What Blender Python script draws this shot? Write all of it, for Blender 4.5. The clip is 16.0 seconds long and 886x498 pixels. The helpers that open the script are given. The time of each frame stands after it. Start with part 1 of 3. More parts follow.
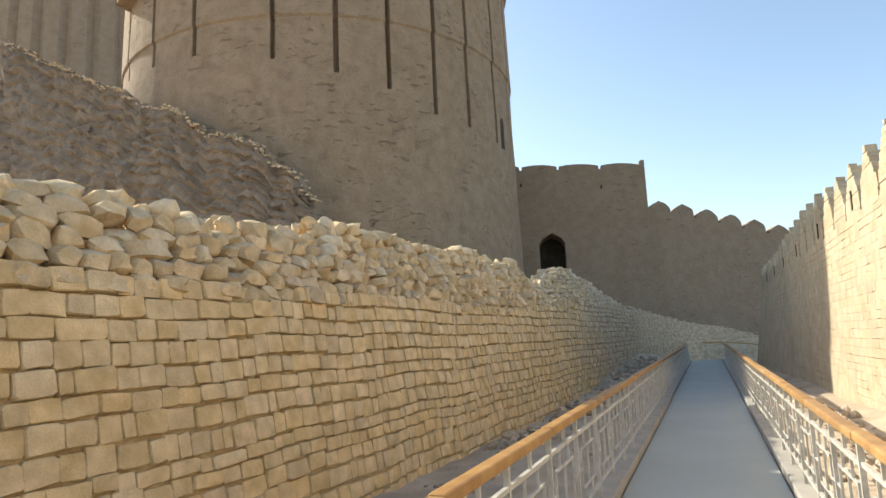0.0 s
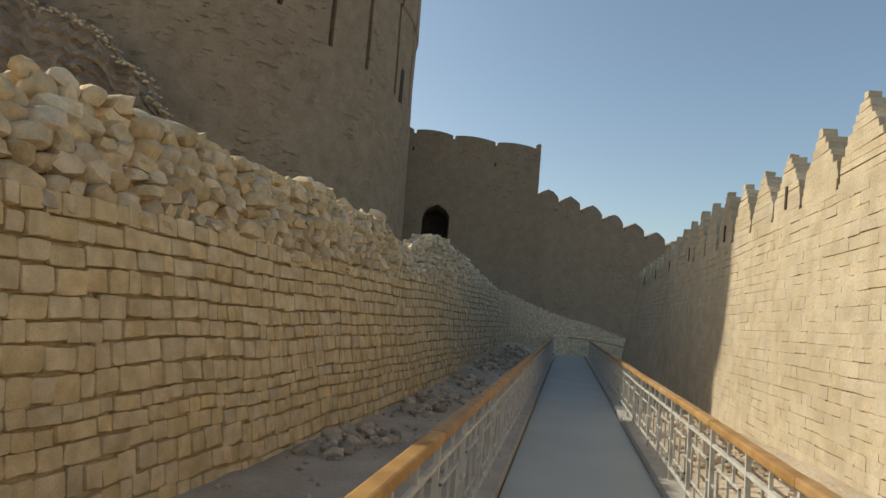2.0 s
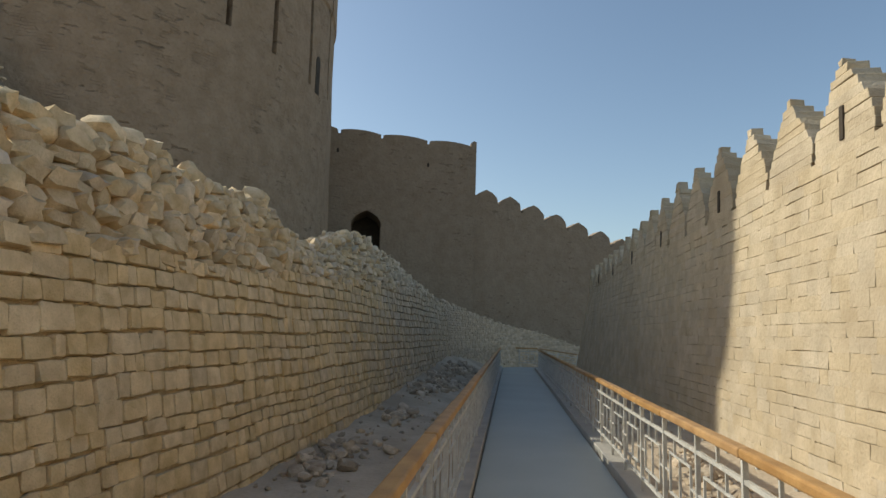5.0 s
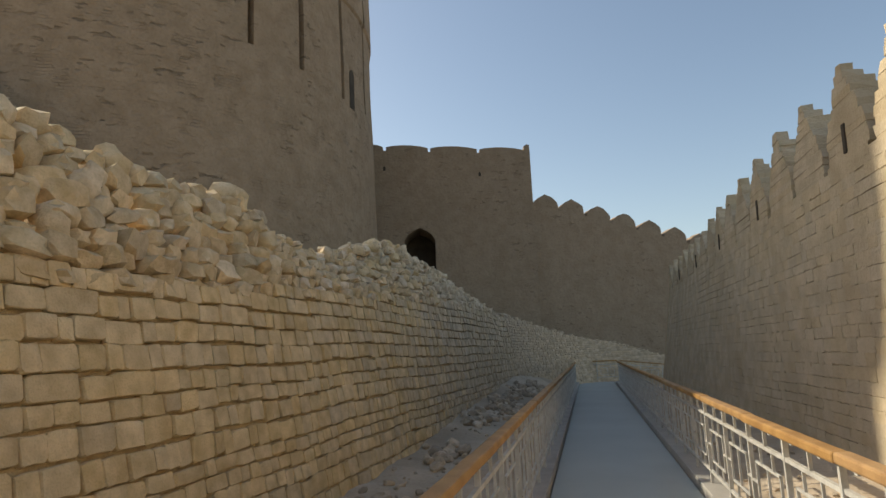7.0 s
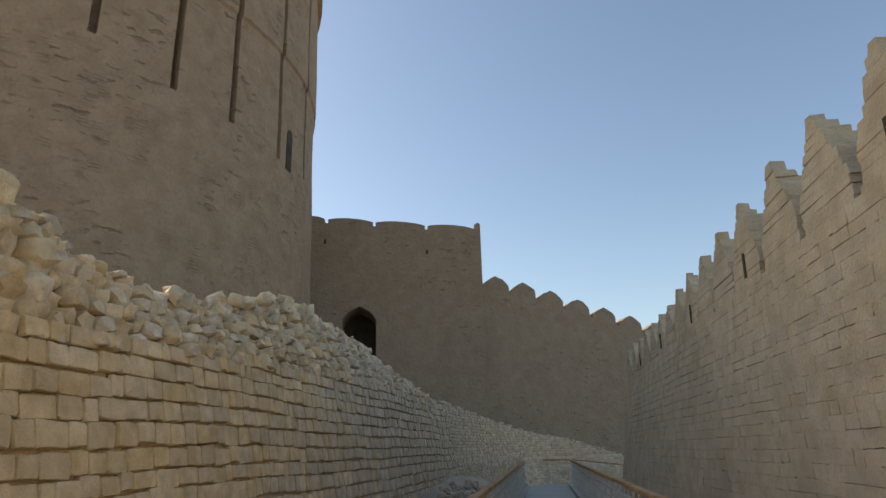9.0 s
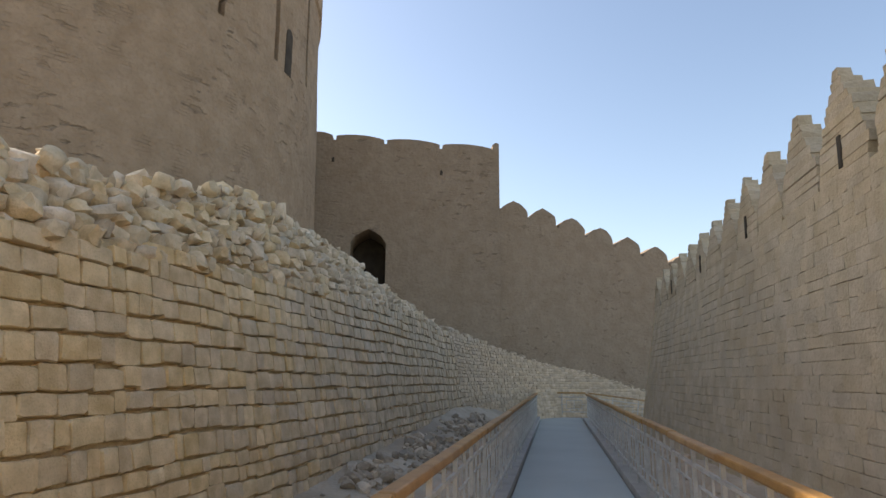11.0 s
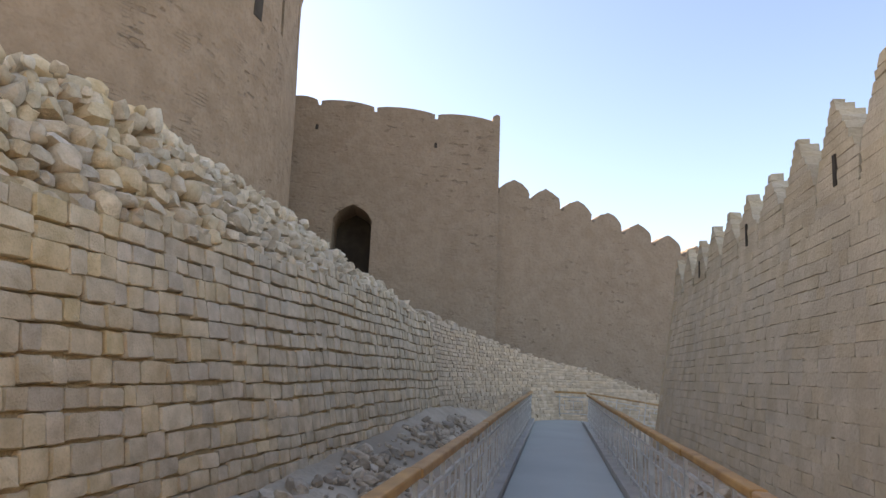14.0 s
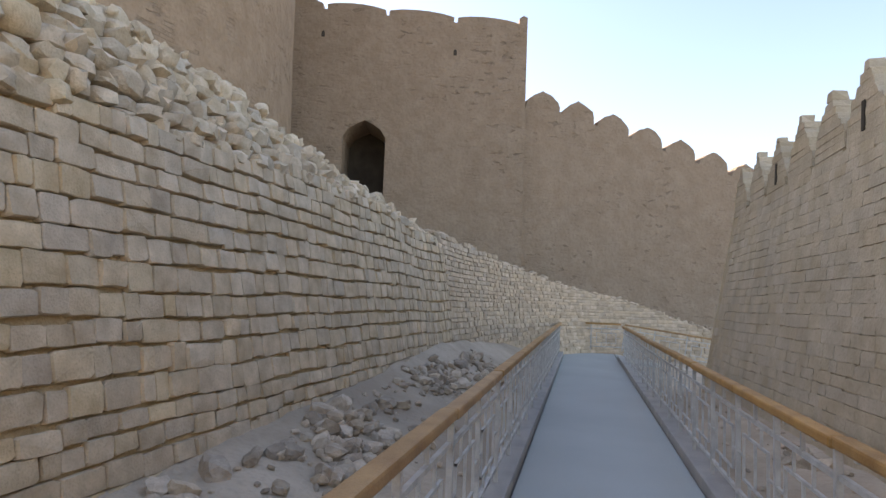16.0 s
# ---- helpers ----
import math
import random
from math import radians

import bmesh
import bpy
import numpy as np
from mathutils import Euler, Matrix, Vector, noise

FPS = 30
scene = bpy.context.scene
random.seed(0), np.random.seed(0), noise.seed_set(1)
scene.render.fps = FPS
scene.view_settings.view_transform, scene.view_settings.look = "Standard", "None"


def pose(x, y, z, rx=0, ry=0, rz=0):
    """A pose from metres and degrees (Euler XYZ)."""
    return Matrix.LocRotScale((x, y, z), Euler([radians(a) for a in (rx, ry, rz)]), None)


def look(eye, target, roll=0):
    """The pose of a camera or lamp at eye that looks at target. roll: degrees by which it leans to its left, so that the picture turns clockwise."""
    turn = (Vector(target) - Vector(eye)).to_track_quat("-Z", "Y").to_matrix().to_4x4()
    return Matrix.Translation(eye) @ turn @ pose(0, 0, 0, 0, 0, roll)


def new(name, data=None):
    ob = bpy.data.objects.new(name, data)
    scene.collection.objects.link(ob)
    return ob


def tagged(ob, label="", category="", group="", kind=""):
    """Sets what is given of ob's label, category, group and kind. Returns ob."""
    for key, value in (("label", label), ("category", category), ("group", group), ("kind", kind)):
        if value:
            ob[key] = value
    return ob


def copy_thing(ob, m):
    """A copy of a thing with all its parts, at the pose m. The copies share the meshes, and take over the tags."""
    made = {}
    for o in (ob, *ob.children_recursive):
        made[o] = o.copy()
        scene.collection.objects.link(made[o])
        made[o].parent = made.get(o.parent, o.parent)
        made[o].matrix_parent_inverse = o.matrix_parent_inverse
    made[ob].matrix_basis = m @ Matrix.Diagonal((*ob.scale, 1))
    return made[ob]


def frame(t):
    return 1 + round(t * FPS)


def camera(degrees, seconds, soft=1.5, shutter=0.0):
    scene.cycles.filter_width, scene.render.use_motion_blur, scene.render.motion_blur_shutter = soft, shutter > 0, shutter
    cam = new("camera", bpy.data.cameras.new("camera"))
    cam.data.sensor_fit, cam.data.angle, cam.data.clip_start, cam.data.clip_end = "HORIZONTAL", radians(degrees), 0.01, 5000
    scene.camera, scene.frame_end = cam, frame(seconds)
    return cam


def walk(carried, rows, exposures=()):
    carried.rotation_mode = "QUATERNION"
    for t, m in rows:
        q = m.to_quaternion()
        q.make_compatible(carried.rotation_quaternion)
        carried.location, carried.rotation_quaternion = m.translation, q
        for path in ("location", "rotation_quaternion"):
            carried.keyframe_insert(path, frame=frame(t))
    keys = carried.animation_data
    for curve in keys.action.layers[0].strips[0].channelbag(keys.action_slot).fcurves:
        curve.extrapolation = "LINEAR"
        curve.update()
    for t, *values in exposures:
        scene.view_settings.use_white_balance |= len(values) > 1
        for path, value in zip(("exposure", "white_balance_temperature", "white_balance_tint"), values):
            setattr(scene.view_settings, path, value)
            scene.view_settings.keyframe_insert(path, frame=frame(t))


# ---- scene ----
cam = camera(70.1, 16.0)
PATH = [
    (0, (0.172, -0.556, 1.667), (-0.574, 1.274, 1.961), -2.5),
    (0.5, (-0.098, 0.409, 1.717), (-0.7, 2.308, 1.896), -0.3),
    (1, (-0.123, 1.02, 1.693), (-0.699, 2.915, 1.974), 1.5),
    (1.5, (-0.136, 1.648, 1.75), (-0.658, 3.567, 1.961), 3.2),
    (2, (-0.278, 2.386, 1.693), (-0.678, 4.335, 1.9), 5.1),
    (2.5, (-0.208, 2.971, 1.729), (-0.618, 4.921, 1.901), 4.3),
    (3, (-0.235, 3.493, 1.676), (-0.661, 5.436, 1.886), 4.8),
    (3.5, (-0.33, 3.999, 1.705), (-0.674, 5.962, 1.874), 4.5),
    (4, (-0.257, 4.473, 1.732), (-0.659, 6.419, 1.954), 4.0),
    (4.5, (-0.505, 5.187, 1.63), (-0.673, 7.149, 1.979), 4.9),
    (4.7, (-0.488, 5.493, 1.661), (-0.653, 7.469, 1.921), 3.3),
    (6.8, (-0.314, 8.032, 1.623), (-0.713, 9.961, 1.968), -2.5),
    (7, (-0.266, 8.273, 1.606), (-0.691, 10.199, 1.939), -2.5),
    (7.5, (-0.262, 8.911, 1.616), (-0.775, 10.802, 2.018), -0.8),
    (8, (-0.283, 9.637, 1.574), (-0.669, 11.56, 1.966), -0.7),
    (8.5, (-0.168, 10.309, 1.595), (-0.58, 12.222, 2.008), 0.2),
    (9, (-0.19, 10.952, 1.52), (-0.455, 12.838, 2.128), -1.5),
    (9.5, (-0.195, 11.587, 1.513), (-0.554, 13.475, 2.066), -1.2),
    (10, (-0.188, 12.126, 1.502), (-0.535, 14.037, 1.982), 1.0),
    (12.5, (-0.187, 14.564, 1.594), (-0.537, 16.498, 1.965), -1.3),
    (13, (-0.149, 15.14, 1.573), (-0.596, 17.055, 1.933), 0.8),
    (13.5, (-0.101, 15.774, 1.607), (-0.519, 17.694, 1.984), 2.3),
    (14, (-0.144, 16.168, 1.602), (-0.494, 18.1, 1.982), 2.3),
    (14.5, (-0.128, 16.73, 1.609), (-0.472, 18.666, 1.971), 4.5),
    (15, (-0.217, 17.349, 1.632), (-0.519, 19.303, 1.934), 2.6),
    (15.5, (-0.227, 18.0, 1.624), (-0.701, 19.926, 1.88), 2.4),
    (16, (-0.265, 18.573, 1.618), (-0.699, 20.519, 1.778), 2.2),
]
EXPO = [(0, 0.88, 6650, 6), (0.5, 0.53, 6700, 6), (1, 0.32, 6800, 5), (2, 0.0, 6850, 4), (3.5, 0.0, 6850, 4), (4.5, 0.0, 6450, 4), (7, 0.2, 7150, 8), (8.5, 0.35, 7000, 8), (9, 0.4, 6800, 8), (10, 0.58, 6900, 10), (12.5, 1.2, 7050, 15), (14.5, 1.3, 6950, 18), (15, 1.25, 6900, 17), (15.5, 1.36, 7050, 17), (16, 1.5, 7050, 18)]
walk(cam, [(t, look(eye, target, roll)) for t, eye, target, roll in PATH], EXPO)
SKY, SUN = 0.15, 3.9

# ---- light ----
SUN_EL, SUN_AZ = 32.0, 167.3      # elevation; compass of the sun seen from the passage, counted from +x
world = bpy.data.worlds.new("sky")
scene.world = world
world.use_nodes = True
wn = world.node_tree.nodes
sky = wn.new("ShaderNodeTexSky")
sky.sky_type, sky.sun_disc = "NISHITA", False
sky.sun_elevation, sky.sun_rotation = radians(SUN_EL), radians(90 - SUN_AZ)
sky.air_density, sky.dust_density, sky.ozone_density = 1.0, 1.3, 0.3
world.node_tree.links.new(sky.outputs[0], wn["Background"].inputs[0])
wn["Background"].inputs[1].default_value = SKY
sun_data = bpy.data.lights.new("sun", "SUN")
sun_data.energy, sun_data.angle, sun_data.color = SUN, radians(0.6), (1.0, 0.93, 0.80)
sun = new("sun", sun_data)
s_dir = Vector((math.cos(radians(SUN_AZ)) * math.cos(radians(SUN_EL)), math.sin(radians(SUN_AZ)) * math.cos(radians(SUN_EL)), math.sin(radians(SUN_EL))))
sun.matrix_world = look(s_dir * 60, (0, 0, 0))


# ---- materials ----
def material(name, dark, light, scale=3.0, rough=0.9, bump=0.3, fine=40.0, spread=0.0, stain=None, metal=0.0, bump_d=0.02, spec=0.25):
    """Two colours mixed by coarse and fine noise; spread varies the value from piece to piece; stain: colour of large patches."""
    m = bpy.data.materials.new(name)
    m.use_nodes = True
    nt = m.node_tree
    n, ln = nt.nodes, nt.links
    b = n["Principled BSDF"]
    b.inputs["Roughness"].default_value = rough
    b.inputs["Metallic"].default_value = metal
    b.inputs["Specular IOR Level"].default_value = spec
    geo, obj = n.new("ShaderNodeNewGeometry"), n.new("ShaderNodeObjectInfo")
    pos = geo.outputs["Position"]

    def tex(sc, detail):
        t = n.new("ShaderNodeTexNoise")
        t.inputs["Scale"].default_value, t.inputs["Detail"].default_value = sc, detail
        ln.new(pos, t.inputs["Vector"])
        return t.outputs[0]

    def mix(a, c, f):
        x = n.new("ShaderNodeMix")
        x.data_type = "RGBA"
        for v, i in ((f, 0), (a, 6), (c, 7)):
            if hasattr(v, "links"):
                ln.new(v, x.inputs[i])
            else:
                x.inputs[i].default_value = v
        return x.outputs[2]

    def rng(v, a, c, lo=0.0, hi=1.0):
        r = n.new("ShaderNodeMapRange")
        for k, q in enumerate((a, c, lo, hi)):
            r.inputs[k + 1].default_value = q
        ln.new(v, r.inputs[0])
        return r.outputs[0]

    coarse, grain = tex(scale, 5), tex(fine, 4)
    col = mix((*dark, 1), (*light, 1), rng(coarse, 0.32, 0.68))
    col = mix(col, (*[c * 0.62 for c in dark], 1), rng(grain, 0.48, 0.75, 0.0, 0.28))
    if stain:
        col = mix(col, (*stain, 1), rng(tex(scale * 0.22, 4), 0.5, 0.68, 0.0, 0.75))
    if spread:
        add = n.new("ShaderNodeMath")
        add.operation = "ADD"
        ln.new(geo.outputs["Random Per Island"], add.inputs[0])
        ln.new(obj.outputs["Random"], add.inputs[1])
        fr = n.new("ShaderNodeMath")
        fr.operation = "FRACT"
        ln.new(add.outputs[0], fr.inputs[0])
        hsv = n.new("ShaderNodeHueSaturation")
        ln.new(col, hsv.inputs["Color"])
        ln.new(rng(fr.outputs[0], 0, 1, 1 - spread, 1 + spread), hsv.inputs["Value"])
        f2 = n.new("ShaderNodeMath")
        f2.operation = "MULTIPLY"
        ln.new(fr.outputs[0], f2.inputs[0])
        f2.inputs[1].default_value = 7.31
        f3 = n.new("ShaderNodeMath")
        f3.operation = "FRACT"
        ln.new(f2.outputs[0], f3.inputs[0])
        ln.new(rng(f3.outputs[0], 0, 1, 0.88, 1.04), hsv.inputs["Saturation"])
        col = hsv.outputs[0]
    ln.new(col, b.inputs["Base Color"])
    if bump:
        both = n.new("ShaderNodeMath")
        both.operation = "MULTIPLY_ADD"
        ln.new(coarse, both.inputs[0])
        both.inputs[1].default_value = 1.5
        ln.new(grain, both.inputs[2])
        bp = n.new("ShaderNodeBump")
        bp.inputs["Strength"].default_value, bp.inputs["Distance"].default_value = bump, bump_d
        ln.new(both.outputs[0], bp.inputs["Height"])
        ln.new(bp.outputs[0], b.inputs["Normal"])
    return m


def brickwork(name, dark, light, course=0.075, length=0.26, strength=0.5, centre=None):
    """Weathered mud plaster over thin brick courses; centre: axis of a round tower, whose courses run round it."""
    m = material(name, dark, light, 1.6, 0.95, 0.0, 9.0)
    nt = m.node_tree
    n, ln = nt.nodes, nt.links
    geo = n.new("ShaderNodeNewGeometry")
    sep = n.new("ShaderNodeSeparateXYZ")
    ln.new(geo.outputs["Position"], sep.inputs[0])
    com = n.new("ShaderNodeCombineXYZ")
    add = n.new("ShaderNodeMath")
    if centre:
        add.operation = "ARCTAN2"
        for k, q in ((1, centre[1]), (0, centre[0])):
            off = n.new("ShaderNodeMath")
            off.operation = "SUBTRACT"
            ln.new(sep.outputs[k], off.inputs[0])
            off.inputs[1].default_value = q
            ln.new(off.outputs[0], add.inputs[1 - k])
        arc = n.new("ShaderNodeMath")
        arc.operation = "MULTIPLY"
        ln.new(add.outputs[0], arc.inputs[0])
        arc.inputs[1].default_value = centre[2]
        add = arc
    else:
        ln.new(sep.outputs[0], add.inputs[0])
        ln.new(sep.outputs[1], add.inputs[1])
    ln.new(add.outputs[0], com.inputs[0])
    ln.new(sep.outputs[2], com.inputs[1])
    br = n.new("ShaderNodeTexBrick")
    wv = n.new("ShaderNodeTexNoise")
    wv.inputs["Scale"].default_value, wv.inputs["Detail"].default_value = 2.2, 3
    ln.new(geo.outputs["Position"], wv.inputs["Vector"])
    sh = n.new("ShaderNodeVectorMath")
    sh.operation = "MULTIPLY_ADD"
    ln.new(wv.outputs[1], sh.inputs[0])
    sh.inputs[1].default_value = (0.5, 0.12, 0)
    ln.new(com.outputs[0], sh.inputs[2])
    ln.new(sh.outputs[0], br.inputs["Vector"])
    br.inputs["Scale"].default_value = 1.0
    br.inputs["Brick Width"].default_value, br.inputs["Row Height"].default_value = length, course
    br.inputs["Mortar Size"].default_value, br.inputs["Mortar Smooth"].default_value = course * 0.13, 0.6
    ns = n.new("ShaderNodeTexNoise")
    ns.inputs["Scale"].default_value, ns.inputs["Detail"].default_value = 5.0, 6
    ln.new(geo.outputs["Position"], ns.inputs["Vector"])
    pt = n.new("ShaderNodeTexNoise")
    pt.inputs["Scale"].default_value, pt.inputs["Detail"].default_value = 1.3, 6
    ln.new(geo.outputs["Position"], pt.inputs["Vector"])
    mk = n.new("ShaderNodeMapRange")
    ln.new(pt.outputs[0], mk.inputs[0])
    mk.inputs[1].default_value, mk.inputs[2].default_value = 0.57, 0.76
    f = n.new("ShaderNodeMath")
    f.operation = "MULTIPLY"
    ln.new(br.outputs["Fac"], f.inputs[0])
    ln.new(mk.outputs[0], f.inputs[1])
    # small chips fallen out of the plaster, wider than high
    wide = n.new("ShaderNodeVectorMath")
    wide.operation = "MULTIPLY"
    ln.new(com.outputs[0], wide.inputs[0])
    wide.inputs[1].default_value = (1.7, 4.4, 1)
    ch = n.new("ShaderNodeTexNoise")
    ch.inputs["Scale"].default_value, ch.inputs["Detail"].default_value = 1.0, 5
    ln.new(wide.outputs[0], ch.inputs["Vector"])
    ck = n.new("ShaderNodeMapRange")
    ln.new(ch.outputs[0], ck.inputs[0])
    ck.inputs[1].default_value, ck.inputs[2].default_value = 0.59, 0.65
    # the chips keep to some stretches of the wall
    zone = n.new("ShaderNodeTexNoise")
    zone.inputs["Scale"].default_value, zone.inputs["Detail"].default_value = 0.42, 3
    ln.new(geo.outputs["Position"], zone.inputs["Vector"])
    zr = n.new("ShaderNodeMapRange")
    ln.new(zone.outputs[0], zr.inputs[0])
    zr.inputs[1].default_value, zr.inputs[2].default_value = 0.45, 0.62
    ckz = n.new("ShaderNodeMath")
    ckz.operation = "MULTIPLY"
    ln.new(ck.outputs[0], ckz.inputs[0])
    ln.new(zr.outputs[0], ckz.inputs[1])
    ck = ckz
    chip = n.new("ShaderNodeMath")
    chip.operation = "MAXIMUM"
    ln.new(f.outputs[0], chip.inputs[0])
    ln.new(ck.outputs[0], chip.inputs[1])
    f = chip
    h = n.new("ShaderNodeMath")
    h.operation = "SUBTRACT"
    ln.new(ns.outputs[0], h.inputs[0])
    ln.new(f.outputs[0], h.inputs[1])
    bp = n.new("ShaderNodeBump")
    bp.inputs["Strength"].default_value, bp.inputs["Distance"].default_value = strength, 0.09
    ln.new(h.outputs[0], bp.inputs["Height"])
    b = n["Principled BSDF"]
    ln.new(bp.outputs[0], b.inputs["Normal"])
    old = b.inputs["Base Color"].links[0].from_socket
    mx = n.new("ShaderNodeMix")
    mx.data_type = "RGBA"
    fm = n.new("ShaderNodeMath")
    fm.operation = "MULTIPLY"
    ln.new(f.outputs[0], fm.inputs[0])
    fm.inputs[1].default_value = 0.4
    ln.new(fm.outputs[0], mx.inputs[0])
    ln.new(old, mx.inputs[6])
    mx.inputs[7].default_value = (*[c * 0.5 for c in dark], 1)
    ln.new(mx.outputs[2], b.inputs["Base Color"])
    return m


M_STONE = material("limestone", (0.58, 0.415, 0.212), (0.79, 0.595, 0.335), 6.0, 0.9, 0.5, 60.0, spread=0.10)
M_TAN_STONE = material("tan_limestone", (0.53, 0.39, 0.222), (0.733, 0.563, 0.347), 6.0, 0.9, 0.5, 60.0, spread=0.12)
M_GREY_STONE = material("grey_limestone", (0.48, 0.365, 0.232), (0.675, 0.53, 0.358), 6.0, 0.9, 0.5, 60.0, spread=0.13)
M_GREY_RUBBLE = material("grey_rubble_stone", (0.495, 0.38, 0.245), (0.70, 0.56, 0.39), 7.0, 0.92, 0.6, 45.0, spread=0.2)
M_BEND = material("dusty_pale_stone", (0.43, 0.33, 0.222), (0.59, 0.465, 0.328), 5.0, 0.93, 0.5, 45.0, spread=0.16)
M_BLOCK = material("pale_limestone", (0.43, 0.344, 0.229), (0.55, 0.45, 0.314), 3.0, 0.9, 0.5, 26.0, spread=0.04, stain=(0.40, 0.318, 0.212), bump_d=0.025)
M_RUBBLE = material("rubble_stone", (0.53, 0.385, 0.208), (0.745, 0.57, 0.35), 7.0, 0.92, 0.6, 45.0, spread=0.16)
M_DEBRIS = material("debris_stone", (0.37, 0.285, 0.20), (0.57, 0.465, 0.34), 7.0, 0.92, 0.6, 45.0, spread=0.3)
M_MORTAR = material("mud_mortar", (0.44, 0.32, 0.17), (0.58, 0.44, 0.255), 9.0, 0.95, 0.8, 70.0)
M_PALE_MORTAR = material("lime_mortar", (0.425, 0.333, 0.212), (0.54, 0.435, 0.29), 9.0, 0.95, 0.6, 70.0)
M_MUD = brickwork("mud_plaster", (0.282, 0.203, 0.132), (0.355, 0.262, 0.178), 0.11, 0.45, 0.85, (-21.85, 34.02, 12.3))
M_FAR = brickwork("far_mud_plaster", (0.285, 0.214, 0.148), (0.338, 0.26, 0.186), 0.13, 0.6, 0.65)
M_RUIN = brickwork("eroded_mud_brick", (0.215, 0.16, 0.112), (0.32, 0.245, 0.178), 0.16, 0.5, 1.0)
M_DUST = material("dusty_ground", (0.42, 0.335, 0.24), (0.58, 0.475, 0.355), 1.2, 0.95, 0.7, 18.0, stain=(0.34, 0.27, 0.195), bump_d=0.04)
M_PATH = material("grey_concrete", (0.385, 0.40, 0.365), (0.435, 0.455, 0.415), 0.7, 0.6, 0.03, 60.0, stain=(0.395, 0.405, 0.37), spec=0.4)
M_KERB = material("kerb_concrete", (0.36, 0.34, 0.31), (0.46, 0.43, 0.38), 3.0, 0.85, 0.3, 60.0)
M_STEEL = material("white_painted_steel", (0.43, 0.41, 0.37), (0.60, 0.58, 0.53), 9.0, 0.55, 0.05, 90.0)
M_WOOD = material("varnished_timber", (0.34, 0.18, 0.06), (0.49, 0.28, 0.10), 5.0, 0.55, 0.15, 90.0, spread=0.08)
# near-black that paints the shade inside doorway, window, drain holes and loopholes
M_HOLE_SHADE = material("painted_hole_shade", (0.05, 0.04, 0.03), (0.08, 0.065, 0.05), 2.0, 0.95, 0.2, 20.0)


# ---- helpers for meshes ----
def mesh_object(name, verts, faces, mat, parent=None, smooth=False):
    me = bpy.data.meshes.new(name)
    me.from_pydata(verts, [], faces)
    me.materials.append(mat)
    if smooth:
        me.polygons.foreach_set("use_smooth", [True] * len(me.polygons))
    me.update()
    ob = new(name, me)
    ob.parent = parent
    return ob


def part(name, bm, mat, parent, label="", smooth=False):
    me = bpy.data.meshes.new(name)
    bmesh.ops.recalc_face_normals(bm, faces=bm.faces)
    bm.to_mesh(me)
    bm.free()
    me.materials.append(mat)
    if smooth:
        me.polygons.foreach_set("use_smooth", [True] * len(me.polygons))
    ob = new(name, me)
    ob.parent = parent
    return tagged(ob, label)


def box(x0, x1, y0, y1, z0, z1, bevel=0.0):
    bm = bmesh.new()
    bmesh.ops.create_cube(bm, size=1)
    bmesh.ops.scale(bm, vec=(x1 - x0, y1 - y0, z1 - z0), verts=bm.verts)
    bmesh.ops.translate(bm, vec=((x0 + x1) / 2, (y0 + y1) / 2, (z0 + z1) / 2), verts=bm.verts)
    if bevel:
        bmesh.ops.bevel(bm, geom=bm.edges[:], offset=bevel, segments=2, affect="EDGES", profile=0.5)
    return bm


def wob(*v, s=1.0):
    return noise.noise(Vector((v[0] * s, (v[1] if len(v) > 1 else 0) * s, (v[2] if len(v) > 2 else 7.3) * s)))


rnd = random.Random(11)


def stone_shape(flat):
    """A roughly squared stone: unit width (y) and height (z), its face at x = 0 to 1, its tail behind."""
    c = [rnd.uniform(0.04, 0.12) if not flat else rnd.uniform(0.015, 0.05) for _ in range(4)]
    ring = [(-.5, -.5 + c[0]), (-.5 + c[0] * .8, -.5), (0, -.5), (.5 - c[1] * .8, -.5), (.5, -.5 + c[1]), (.5, .5 - c[2]), (.5 - c[2] * .8, .5), (0, .5), (-.5 + c[3] * .8, .5), (-.5, .5 - c[3])]
    j = 0.04 if not flat else 0.032
    ring = [(y + rnd.uniform(-j, j), z + rnd.uniform(-j, j)) for y, z in ring]
    ins = (0.965, 0.93) if not flat else (0.993, 0.985)
    tail = -8.0 if flat else -4.0
    n = len(ring)
    v = [(tail, y, z) for y, z in ring] + [(0.1, y, z) for y, z in ring]
    ty, tz = rnd.uniform(-.45, .45), rnd.uniform(-.45, .45)
    v += [(0.8 + ty * y + tz * z + rnd.uniform(-.14, .14), y * ins[0], z * ins[1]) for y, z in ring]
    v.append((1.0 + rnd.uniform(-.1, .15), rnd.uniform(-.2, .2), rnd.uniform(-.2, .2)))
    f = []
    for r in (0, n):
        f += [(r + k, r + (k + 1) % n, r + n + (k + 1) % n, r + n + k) for k in range(n)]
    f += [(2 * n + k, 2 * n + (k + 1) % n, 3 * n) for k in range(n)]
    return np.array(v), f


